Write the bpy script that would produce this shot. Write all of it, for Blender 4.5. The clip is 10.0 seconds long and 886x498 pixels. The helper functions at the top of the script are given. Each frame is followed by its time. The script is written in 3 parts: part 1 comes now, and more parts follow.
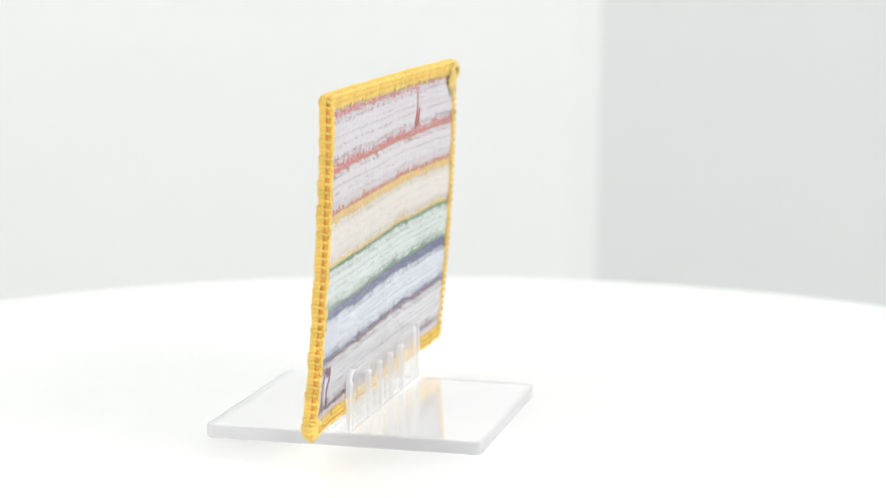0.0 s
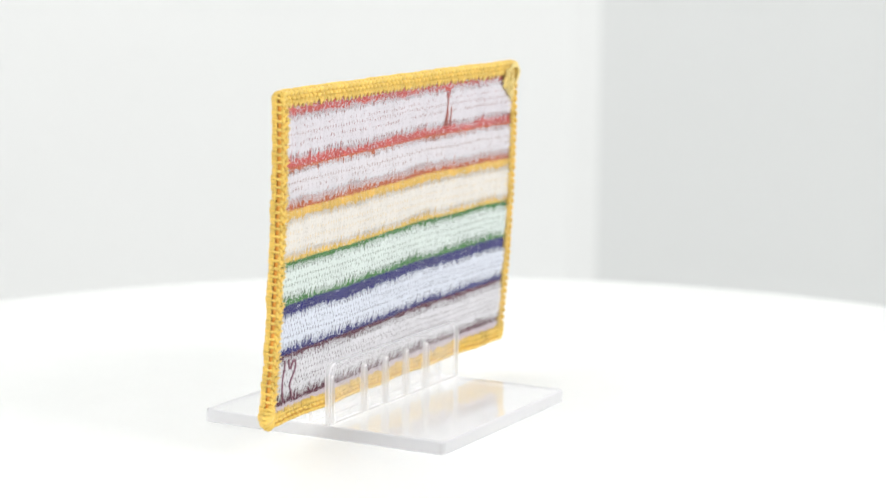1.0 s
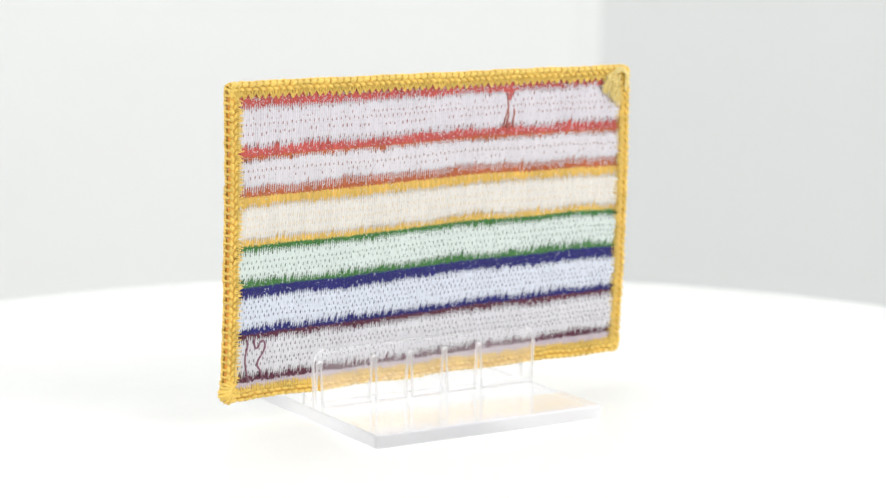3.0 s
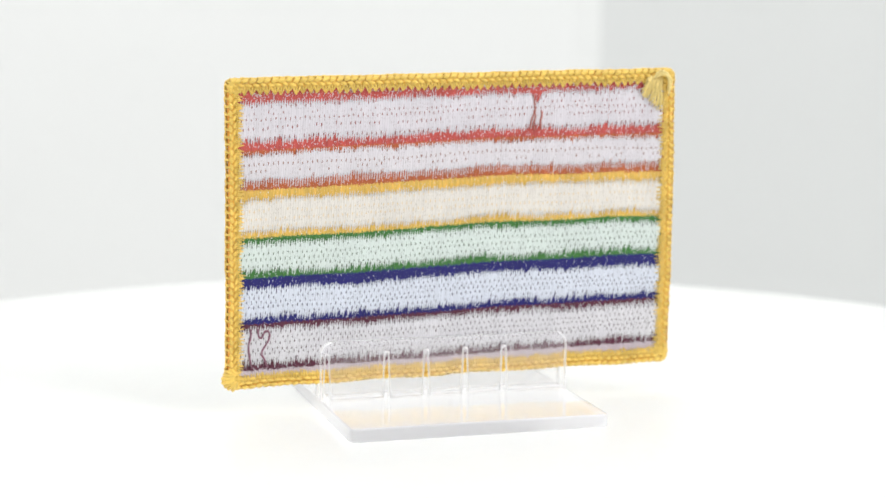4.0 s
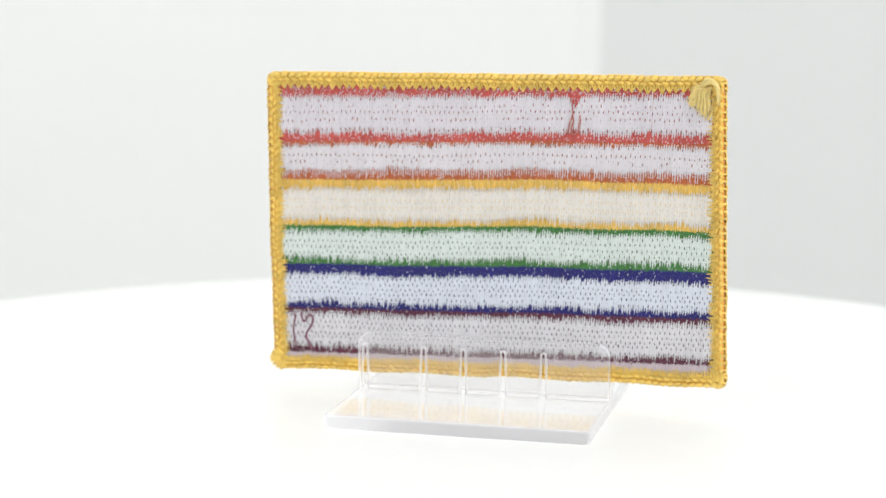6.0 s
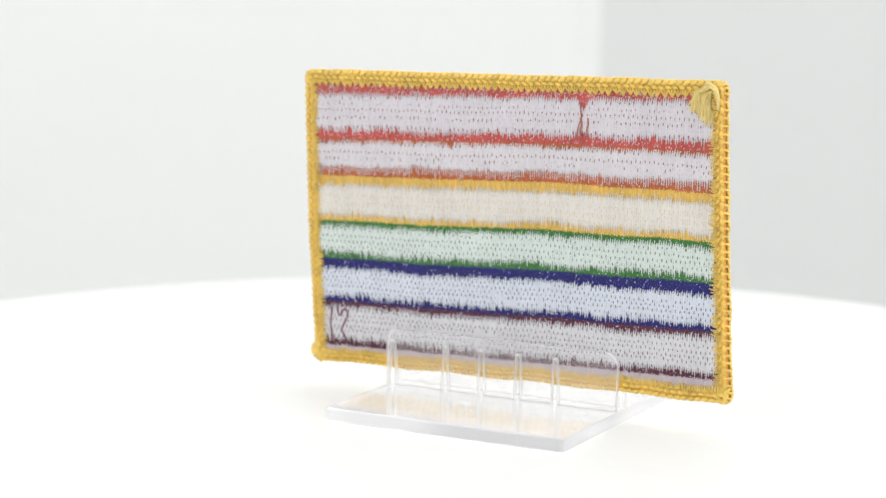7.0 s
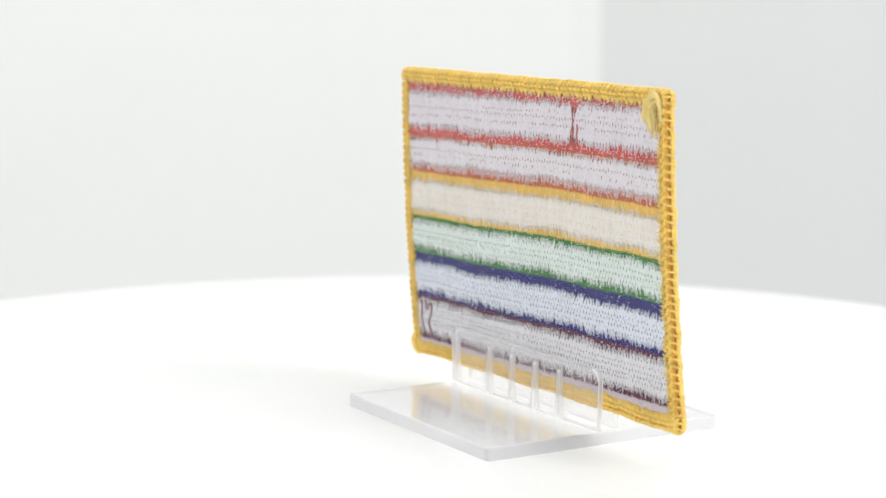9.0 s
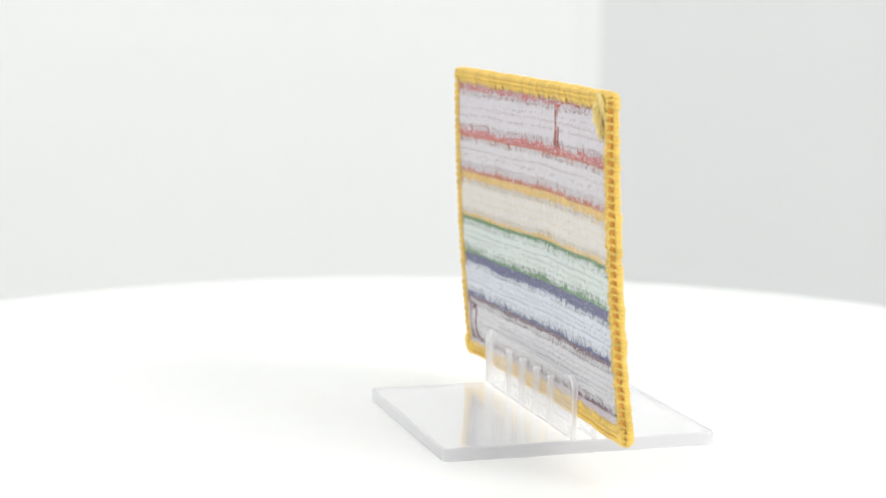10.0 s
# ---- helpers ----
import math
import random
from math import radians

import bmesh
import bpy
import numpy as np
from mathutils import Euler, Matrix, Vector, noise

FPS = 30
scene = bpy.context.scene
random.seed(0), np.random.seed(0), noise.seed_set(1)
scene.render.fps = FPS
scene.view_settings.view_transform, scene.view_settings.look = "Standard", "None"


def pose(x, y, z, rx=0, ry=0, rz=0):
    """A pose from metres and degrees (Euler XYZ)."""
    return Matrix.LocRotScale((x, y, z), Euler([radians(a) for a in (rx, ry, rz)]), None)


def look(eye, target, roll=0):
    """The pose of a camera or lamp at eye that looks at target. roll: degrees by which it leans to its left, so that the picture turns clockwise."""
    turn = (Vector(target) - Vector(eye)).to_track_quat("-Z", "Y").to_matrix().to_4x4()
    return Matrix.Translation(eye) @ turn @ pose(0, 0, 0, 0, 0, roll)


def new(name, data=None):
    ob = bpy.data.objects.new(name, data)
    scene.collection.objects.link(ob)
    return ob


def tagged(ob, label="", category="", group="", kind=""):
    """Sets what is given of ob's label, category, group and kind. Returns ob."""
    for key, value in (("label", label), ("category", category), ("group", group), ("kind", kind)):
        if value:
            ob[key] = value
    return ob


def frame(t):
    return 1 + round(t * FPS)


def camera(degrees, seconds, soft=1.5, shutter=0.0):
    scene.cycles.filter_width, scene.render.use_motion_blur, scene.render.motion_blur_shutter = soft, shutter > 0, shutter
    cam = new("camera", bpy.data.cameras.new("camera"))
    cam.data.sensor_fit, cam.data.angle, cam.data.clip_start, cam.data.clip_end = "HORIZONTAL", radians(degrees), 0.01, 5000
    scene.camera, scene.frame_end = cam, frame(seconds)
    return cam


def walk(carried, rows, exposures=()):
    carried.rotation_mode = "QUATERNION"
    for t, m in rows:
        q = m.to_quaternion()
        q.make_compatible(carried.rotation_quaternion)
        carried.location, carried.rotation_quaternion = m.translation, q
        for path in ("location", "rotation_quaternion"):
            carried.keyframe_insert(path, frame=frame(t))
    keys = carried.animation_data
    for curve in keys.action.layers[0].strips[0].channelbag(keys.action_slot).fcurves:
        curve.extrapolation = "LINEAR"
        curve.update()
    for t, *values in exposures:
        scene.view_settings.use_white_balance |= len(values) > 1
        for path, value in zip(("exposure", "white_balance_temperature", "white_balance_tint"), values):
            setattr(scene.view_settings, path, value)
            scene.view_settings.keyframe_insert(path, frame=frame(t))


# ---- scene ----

MM = 0.001
DEG_START, DEG_RATE = 76.75, -14.99        # turn of the turntable: degrees at the start, degrees a second

# ---- camera ----
cam = camera(24.92, 10.0, soft=1.58)
cam.data.dof.use_dof = True
cam.data.dof.focus_distance = 0.357
cam.data.dof.aperture_fstop = 22
STAND_POINT = pose(0, -0.3636, 0.0884, 81.321, -0.505, 0.425)
walk(cam, [(0.0, STAND_POINT), (10.0, STAND_POINT)])

# ---- light ----
scene.view_settings.exposure = 0.0
world = bpy.data.worlds.new("studio_world")
world.use_nodes = True
world.node_tree.nodes["Background"].inputs[0].default_value = (1, 1, 1, 1)
world.node_tree.nodes["Background"].inputs[1].default_value = 0.05
scene.world = world


def softbox(name, eye, target, size, watts, colour=(1, 1, 1)):
    data = bpy.data.lights.new(name, "AREA")
    data.shape, data.size, data.energy, data.color = "SQUARE", size, watts, colour
    lamp = new(name, data)
    lamp.matrix_world = look(eye, target)
    return lamp


softbox("softbox_top", (0.0, 0.25, 1.15), (0, 0.05, 0), 1.2, 5.2, (0.99, 1.0, 0.985))
# unseen fill lamp, added to brighten the walls behind the turntable
softbox("softbox_background", (-0.45, 0.5, 0.75), (-0.3, 1.0, 0.2), 0.5, 1.3)
softbox("softbox_side", (-0.93, -0.63, 0.6), (0, 0, 0.03), 0.8, 5.6)
softbox("softbox_side", (1.02, -0.46, 0.6), (0, 0, 0.03), 0.8, 9.9)


# ---- materials ----
def material(name, colour, rough=0.5, coat=0.0, sheen=0.0, grain=0.0, grain_scale=4000.0, blotch=0.0,
             blotch_scale=120.0, bump=0.0, coat_rough=0.3, stretch=(1, 1, 1), each=0.0):
    """A painted, spun or moulded surface: colour with fine grain, larger blotches and a little relief."""
    m = bpy.data.materials.new(name)
    m.use_nodes = True
    nt = m.node_tree
    b = nt.nodes["Principled BSDF"]
    b.inputs["Base Color"].default_value = (*colour, 1)
    b.inputs["Roughness"].default_value = rough
    b.inputs["Coat Weight"].default_value = coat
    b.inputs["Coat Roughness"].default_value = coat_rough
    b.inputs["Sheen Weight"].default_value = sheen
    b.inputs["Sheen Roughness"].default_value = 0.4
    co = nt.nodes.new("ShaderNodeTexCoord")
    mp = nt.nodes.new("ShaderNodeMapping")
    mp.inputs["Scale"].default_value = stretch
    nt.links.new(co.outputs["Object"], mp.inputs["Vector"])
    fine = nt.nodes.new("ShaderNodeTexNoise")
    fine.inputs["Scale"].default_value, fine.inputs["Detail"].default_value = grain_scale, 3
    wide = nt.nodes.new("ShaderNodeTexNoise")
    wide.inputs["Scale"].default_value, wide.inputs["Detail"].default_value = blotch_scale, 2
    nt.links.new(mp.outputs[0], fine.inputs["Vector"])
    nt.links.new(co.outputs["Object"], wide.inputs["Vector"])

    def spread(src, amount, colour_socket):
        rng = nt.nodes.new("ShaderNodeMapRange")
        rng.inputs["From Min"].default_value, rng.inputs["From Max"].default_value = 0.25, 0.75
        rng.inputs["To Min"].default_value, rng.inputs["To Max"].default_value = 1 - amount, 1 + amount * 0.6
        nt.links.new(src, rng.inputs["Value"])
        hsv = nt.nodes.new("ShaderNodeHueSaturation")
        nt.links.new(rng.outputs[0], hsv.inputs["Value"])
        if colour_socket is None:
            hsv.inputs["Color"].default_value = (*colour, 1)
        else:
            nt.links.new(colour_socket, hsv.inputs["Color"])
        return hsv.outputs[0]

    c = None
    if grain:
        c = spread(fine.outputs[0], grain, c)
    if blotch:
        c = spread(wide.outputs[0], blotch, c)
    if each:
        geo = nt.nodes.new("ShaderNodeNewGeometry")
        obi = nt.nodes.new("ShaderNodeObjectInfo")
        add = nt.nodes.new("ShaderNodeMath")
        add.operation = "ADD"
        nt.links.new(geo.outputs["Random Per Island"], add.inputs[0])
        nt.links.new(obi.outputs["Random"], add.inputs[1])
        half = nt.nodes.new("ShaderNodeMath")
        half.operation = "MULTIPLY"
        half.inputs[1].default_value = 0.5
        nt.links.new(add.outputs[0], half.inputs[0])
        c = spread(half.outputs[0], each, c)
    if c is not None:
        nt.links.new(c, b.inputs["Base Color"])
    if bump:
        bp = nt.nodes.new("ShaderNodeBump")
        bp.inputs["Strength"].default_value, bp.inputs["Distance"].default_value = bump, 0.0002
        nt.links.new(fine.outputs[0], bp.inputs["Height"])
        nt.links.new(bp.outputs[0], b.inputs["Normal"])
    return m


def acrylic(name, rough, tint, ior):
    """Solid clear acrylic that bends the light."""
    m = bpy.data.materials.new(name)
    m.use_nodes = True
    b = m.node_tree.nodes["Principled BSDF"]
    b.inputs["Base Color"].default_value = (*tint, 1)
    b.inputs["Roughness"].default_value = rough
    b.inputs["IOR"].default_value = ior
    b.inputs["Transmission Weight"].default_value = 1.0
    return m


def slant_gloss(nt, least, most=1.0, power=5.0):
    """How much a clear surface mirrors: least head-on, rising steeply towards a grazing view, alike from both sides."""
    lw = nt.nodes.new("ShaderNodeLayerWeight")
    lw.inputs["Blend"].default_value = 0.5
    steep, scale = nt.nodes.new("ShaderNodeMath"), nt.nodes.new("ShaderNodeMath")
    steep.operation, scale.operation = "POWER", "MULTIPLY_ADD"
    steep.inputs[1].default_value = power
    scale.inputs[1].default_value, scale.inputs[2].default_value = most - least, least
    nt.links.new(lw.outputs["Facing"], steep.inputs[0])
    nt.links.new(steep.outputs[0], scale.inputs[0])
    return scale.outputs[0]


def cut_edge(name, colour, clear):
    """A sawn or laser-cut acrylic edge: part see-through, part milky, lit from both sides, with a gloss."""
    m = bpy.data.materials.new(name)
    m.use_nodes = True
    nt = m.node_tree
    nt.nodes.remove(nt.nodes["Principled BSDF"])
    see, milk, glow, gloss = (nt.nodes.new("ShaderNodeBsdf" + k) for k in ("Transparent", "Diffuse", "Translucent", "Glossy"))
    # the milky white also stands in for light piped to the edge
    milk.inputs["Color"].default_value = glow.inputs["Color"].default_value = (*colour, 1)
    gloss.inputs["Roughness"].default_value = 0.2
    a, b, c = (nt.nodes.new("ShaderNodeMixShader") for _ in range(3))
    a.inputs[0].default_value, b.inputs[0].default_value = 0.45, clear
    for x, y in ((milk.outputs[0], a.inputs[1]), (glow.outputs[0], a.inputs[2]), (a.outputs[0], b.inputs[1]), (see.outputs[0], b.inputs[2]),
                 (slant_gloss(nt, 0.02), c.inputs[0]), (b.outputs[0], c.inputs[1]), (gloss.outputs[0], c.inputs[2]),
                 (c.outputs[0], nt.nodes["Material Output"].inputs["Surface"])):
        nt.links.new(x, y)
    return m


def film(name, rough, milky, least, relief, most=1.0, power=5.0):
    """A thin clear sheet: mostly see-through, glossier at a slant, a trace milky."""
    m = bpy.data.materials.new(name)
    m.use_nodes = True
    nt = m.node_tree
    nt.nodes.remove(nt.nodes["Principled BSDF"])
    end = nt.nodes["Material Output"]
    clear, gloss, near, through_light = (nt.nodes.new("ShaderNodeBsdf" + k) for k in ("Transparent", "Glossy", "Diffuse", "Translucent"))
    gloss.inputs["Roughness"].default_value = rough
    near.inputs["Color"].default_value = through_light.inputs["Color"].default_value = (0.92, 0.91, 0.93, 1)
    milk = nt.nodes.new("ShaderNodeMixShader")
    nt.links.new(near.outputs[0], milk.inputs[1])
    nt.links.new(through_light.outputs[0], milk.inputs[2])
    tex = nt.nodes.new("ShaderNodeTexNoise")
    co = nt.nodes.new("ShaderNodeTexCoord")
    tex.inputs["Scale"].default_value, tex.inputs["Detail"].default_value = 900, 3
    bp = nt.nodes.new("ShaderNodeBump")
    bp.inputs["Strength"].default_value, bp.inputs["Distance"].default_value = relief, 0.0002
    nt.links.new(co.outputs["Object"], tex.inputs["Vector"])
    nt.links.new(tex.outputs[0], bp.inputs["Height"])
    nt.links.new(bp.outputs[0], gloss.inputs["Normal"])
    body, skin = nt.nodes.new("ShaderNodeMixShader"), nt.nodes.new("ShaderNodeMixShader")
    body.inputs[0].default_value = milky
    nt.links.new(clear.outputs[0], body.inputs[1])
    nt.links.new(milk.outputs[0], body.inputs[2])
    nt.links.new(slant_gloss(nt, least, most, power), skin.inputs[0])
    nt.links.new(body.outputs[0], skin.inputs[1])
    nt.links.new(gloss.outputs[0], skin.inputs[2])
    nt.links.new(skin.outputs[0], end.inputs["Surface"])
    return m


def thread(name, colour, **more):
    given = dict(rough=0.6, sheen=0.25, coat=0.25, coat_rough=0.35, grain=0.12, grain_scale=2500, blotch=0.06,
                 blotch_scale=160, bump=0.3, stretch=(1, 1, 0.25))
    given.update(more)
    return material(name, colour, **given)


M_TABLE = material("white_turntable_plastic", (0.90, 0.905, 0.895), rough=0.35, blotch=0.01, grain=0.01, grain_scale=900, bump=0.02)
M_WALL = material("matt_white_wall", (0.85, 0.855, 0.85), rough=0.9, blotch=0.015, blotch_scale=3, grain=0.01, grain_scale=200)
# return wall catches less light; that shade is painted as a greyer tone
M_WALL_SHADE = material("matt_wall_shade_tone", (0.745, 0.755, 0.752), rough=0.9, blotch=0.015, blotch_scale=3, grain=0.01, grain_scale=200)
M_ACRYLIC = film("clear_acrylic_sheet", 0.03, 0.075, 0.035, 0.01, 0.9, 4.0)
M_BASE = acrylic("clear_acrylic_base", 0.07, (0.995, 0.994, 0.997), 1.35)
M_EDGE = cut_edge("sawn_acrylic_edge", (0.955, 0.95, 0.972), 0.2)
M_CUT = cut_edge("polished_acrylic_cut", (0.97, 0.97, 0.985), 0.45)
M_BORDER = thread("golden_yellow_thread", (0.90, 0.615, 0.125), each=0.12, coat=0.15)
M_CORE = thread("deep_gold_underthread", (0.88, 0.38, 0.05))
M_GOLD = thread("gold_underthread", (0.87, 0.52, 0.085))
M_FABRIC = material("grey_white_twill", (0.66, 0.64, 0.66), rough=0.8, grain=0.1, bump=0.3)


# ---- building blocks ----
def mesh_from(name, bm, materials, smooth=True):
    me = bpy.data.meshes.new(name)
    bm.to_mesh(me)
    bm.free()
    for m in (materials if isinstance(materials, (list, tuple)) else [materials]):
        me.materials.append(m)
    for poly in me.polygons:
        poly.use_smooth = smooth
    return me


def part(name, bm, materials, parent, label="", smooth=True):
    """Links a bmesh as one mesh object under a thing or a part."""
    ob = new(name, mesh_from(name, bm, materials, smooth))
    ob.parent = parent
    return tagged(ob, label)


def add_box(bm, x0, x1, y0, y1, z0, z1):
    made = bmesh.ops.create_cube(bm, size=1.0)["verts"]
    for v in made:
        v.co = Vector((x0 + (v.co.x + 0.5) * (x1 - x0), y0 + (v.co.y + 0.5) * (y1 - y0), z0 + (v.co.z + 0.5) * (z1 - z0)))
    return made


def add_tube(bm, points, radius, sides=6, closed_ends=True, flat=1.0):
    """A tube along points. radius: one number or one a point."""
    pts = [Vector(p) for p in points]
    n = len(pts)
    radii = radius if isinstance(radius, (list, tuple)) else [radius] * n
    rings, up = [], None
    for i, p in enumerate(pts):
        way = (pts[min(i + 1, n - 1)] - pts[max(i - 1, 0)]).normalized()
        if up is None:
            up = way.orthogonal().normalized()
        up = (up - way * up.dot(way)).normalized()
        side = way.cross(up)
        rings.append([bm.verts.new(p + radii[i] * (math.cos(a) * up + math.sin(a) * side * flat))
                      for a in (2 * math.pi * k / sides for k in range(sides))])
    for a, b in zip(rings, rings[1:]):
        for k in range(sides):
            bm.faces.new((a[k], a[(k + 1) % sides], b[(k + 1) % sides], b[k]))
    if closed_ends:
        bm.faces.new(rings[0][::-1])
        bm.faces.new(rings[-1])


def add_bead(bm, centre, along, radius, length, seg=7):
    """A spindle of thread: fat in the middle, thin at its ends."""
    along = Vector(along).normalized()
    steps = 5
    pts, rad = [], []
    for i in range(steps):
        s = i / (steps - 1) * 2 - 1
        pts.append(Vector(centre) + along * (s * length / 2))
        rad.append(radius * (max(0.12, 1 - abs(s) ** 2.4)) ** 0.6)
    add_tube(bm, pts, rad, seg)


# ---- the studio ----
def wall(name, a, b, z0, z1, thick, mat, label):
    """An upright slab from a to b on the plan, its seen face on the line, its thickness behind it."""
    a, b = Vector((*a, 0)), Vector((*b, 0))
    way = (b - a).normalized()
    out = Vector((-way.y, way.x, 0)) * thick
    bm = bmesh.new()
    low = [bm.verts.new(p + Vector((0, 0, z0))) for p in (a, b, b + out, a + out)]
    high = [bm.verts.new(v.co + Vector((0, 0, z1 - z0))) for v in low]
    bm.faces.new(low[::-1])
    bm.faces.new(high)
    for i in range(4):
        bm.faces.new((low[i], low[(i + 1) % 4], high[(i + 1) % 4], high[i]))
    return tagged(new(name, mesh_from(name, bm, mat, False)), label, "wall", kind="structure")


Z_LOW, Z_HIGH = -0.72, 1.35
CORNER = (0.1005, 1.05)
wall("wall_back", (-1.3, 0.95), (0.0805, 1.056), Z_LOW, Z_HIGH, 0.02, M_WALL, "smooth matt white studio wall behind the turntable")
wall("wall_trim", (0.0805, 1.056), CORNER, Z_LOW, Z_HIGH, 0.02, M_WALL, "narrow white strip where the two studio walls meet")
wall("wall_return", CORNER, (1.3, 0.45), Z_LOW, Z_HIGH, 0.02, M_WALL_SHADE, "smooth studio wall beside the back wall, its shade put into a greyer tone")
wall("wall_left", (-1.3, -1.3), (-1.3, 0.97), Z_LOW, Z_HIGH, 0.02, M_WALL, "plain white studio side wall")
wall("wall_right", (1.3, 0.47), (1.3, -1.3), Z_LOW, Z_HIGH, 0.02, M_WALL, "plain white studio side wall")
wall("wall_front", (1.32, -1.3), (-1.32, -1.3), Z_LOW, Z_HIGH, 0.02, M_WALL, "plain white studio wall behind the camera")


def slab(name, z0, z1, mat, label, category):
    bm = bmesh.new()
    add_box(bm, -1.34, 1.34, -1.34, 1.1, z0, z1)
    return tagged(new(name, mesh_from(name, bm, mat, False)), label, category, kind="structure")


slab("floor", Z_LOW - 0.02, Z_LOW, M_WALL, "plain matt white studio floor under the turntable pedestal", "floor")
slab("ceiling", Z_HIGH, Z_HIGH + 0.02, M_WALL, "plain matt white studio ceiling", "ceiling")


# ---- turntable ----
def make_turntable():
    thing = tagged(new("turntable"), "round glossy white plastic turntable carrying the clear stand", "turntable")
    thing.location = (0, 0, Z_LOW)
    h = -Z_LOW
    bm = bmesh.new()
    R, n = 0.1695, 160
    profile = [(0.0, h), (0.06, h), (0.12, h), (R - 0.0025, h), (R - 0.0012, h - 0.0004), (R - 0.0003, h - 0.0013), (R, h - 0.0028),
               (R, h - 0.010), (R - 0.001, h - 0.0115), (R - 0.003, h - 0.012), (0.0, h - 0.012)]
    lathe(bm, profile, n)
    part("disc", bm, M_TABLE, thing, "round white turntable disc with rounded rim")
    bm = bmesh.new()
    lathe(bm, [(0.0, h - 0.0122), (0.075, h - 0.0122), (0.078, h - 0.016), (0.078, 0.03), (0.135, 0.012), (0.14, 0.0), (0.0, 0.0)], 64)
    part("pedestal", bm, M_TABLE, thing, "white turntable column and foot")
    return thing


def lathe(bm, profile, n):
    rings = []
    for r, z in profile:
        if r == 0.0:
            rings.append([bm.verts.new((0, 0, z))])
        else:
            rings.append([bm.verts.new((r * math.cos(2 * math.pi * k / n), r * math.sin(2 * math.pi * k / n), z)) for k in range(n)])
    for a, b in zip(rings, rings[1:]):
        for k in range(n):
            j = (k + 1) % n
            if len(a) == 1:
                bm.faces.new((a[0], b[k], b[j]))
            elif len(b) == 1:
                bm.faces.new((a[k], b[0], a[j]))
            else:
                bm.faces.new((a[k], b[k], b[j], a[j]))


# ---- acrylic stand ----
BASE_W, BASE_L, BASE_T = 49.3, 50.6, 2.6
PLATE_TOP, PLATE_T = 13.8, 1.1


def add_prism(bm, outline, y0, y1):
    """An upright plate: the outline in x and z, its faces at y0 and y1; rim faces take the second material."""
    front = [bm.verts.new((x * MM, y0 * MM, z * MM)) for x, z in outline]
    back = [bm.verts.new((x * MM, y1 * MM, z * MM)) for x, z in outline]
    bm.faces.new(front)
    bm.faces.new(back[::-1])
    n = len(front)
    for i in range(n):
        j = (i + 1) % n
        bm.faces.new((front[j], front[i], back[i], back[j]))
    rim = [e for e in bm.edges if abs(e.verts[0].co.y - e.verts[1].co.y) < 1e-6]
    bmesh.ops.bevel(bm, geom=rim, offset=0.27 * MM, segments=1, affect="EDGES")
    bm.normal_update()
    for f in bm.faces:
        f.material_index = 0 if abs(f.normal.y) > 0.95 else (2 if abs(f.normal.y) < 0.05 else 1)


def rounded(cx, cz, r, a0, a1, steps):
    return [(cx + r * math.cos(radians(a0 + (a1 - a0) * i / steps)), cz + r * math.sin(radians(a0 + (a1 - a0) * i / steps)))
            for i in range(steps + 1)]


def plate_outline(slots):
    w, r, low = BASE_W / 2 - 0.05, 2.2, BASE_T + 0.02
    pts = [(-w, low)]
    for x in slots:
        pts += [(x - 0.55, low)] + rounded(x, 11.1, 0.55, 180, 0, 6) + [(x + 0.55, low)]
    pts += [(w, low)] + rounded(w - r, PLATE_TOP - r, r, 0, 90, 6) + rounded(-w + r, PLATE_TOP - r, r, 90, 180, 6)
    return pts


def make_stand():
    thing = tagged(new("display_stand"), "small clear acrylic display stand with slotted upright plate on the turntable", "display stand")
    bm = bmesh.new()
    add_box(bm, -BASE_W / 2 * MM, BASE_W / 2 * MM, -BASE_L / 2 * MM, BASE_L / 2 * MM, 0.0001, BASE_T * MM)
    upright = [e for e in bm.edges if abs((e.verts[0].co - e.verts[1].co).z) > 0.001]
    bmesh.ops.bevel(bm, geom=upright, offset=1.2 * MM, segments=4, affect="EDGES", profile=0.5)
    rim = [e for e in bm.edges if abs((e.verts[0].co - e.verts[1].co).z) < 0.0001]
    bmesh.ops.bevel(bm, geom=rim, offset=0.35 * MM, segments=2, affect="EDGES", profile=0.5)
    bm.normal_update()
    for f in bm.faces:
        f.material_index = 0 if abs(f.normal.z) > 0.95 else 1
    part("base_plate", bm, [M_BASE, M_EDGE], thing, "clear acrylic base plate with milky edges", False).visible_shadow = False
    slots = [-23.3] + [-11.65 + 7.83 * k for k in range(4)]
    bm = bmesh.new()
    add_prism(bm, plate_outline(slots), -2.0, -2.0 + PLATE_T)
    part("front_plate", bm, [M_ACRYLIC, M_EDGE, M_CUT], thing, "upright clear plate with five narrow slots", False).visible_shadow = False
    bm = bmesh.new()
    add_prism(bm, plate_outline(()), 1.9, 1.9 + PLATE_T)
    part("rear_plate", bm, [M_ACRYLIC, M_EDGE, M_CUT], thing, "upright clear plate", False).visible_shadow = False
    return thing


# ---- embroidered patch ----
PW, PH = 88.4, 58.7          # outer width and height, millimetres


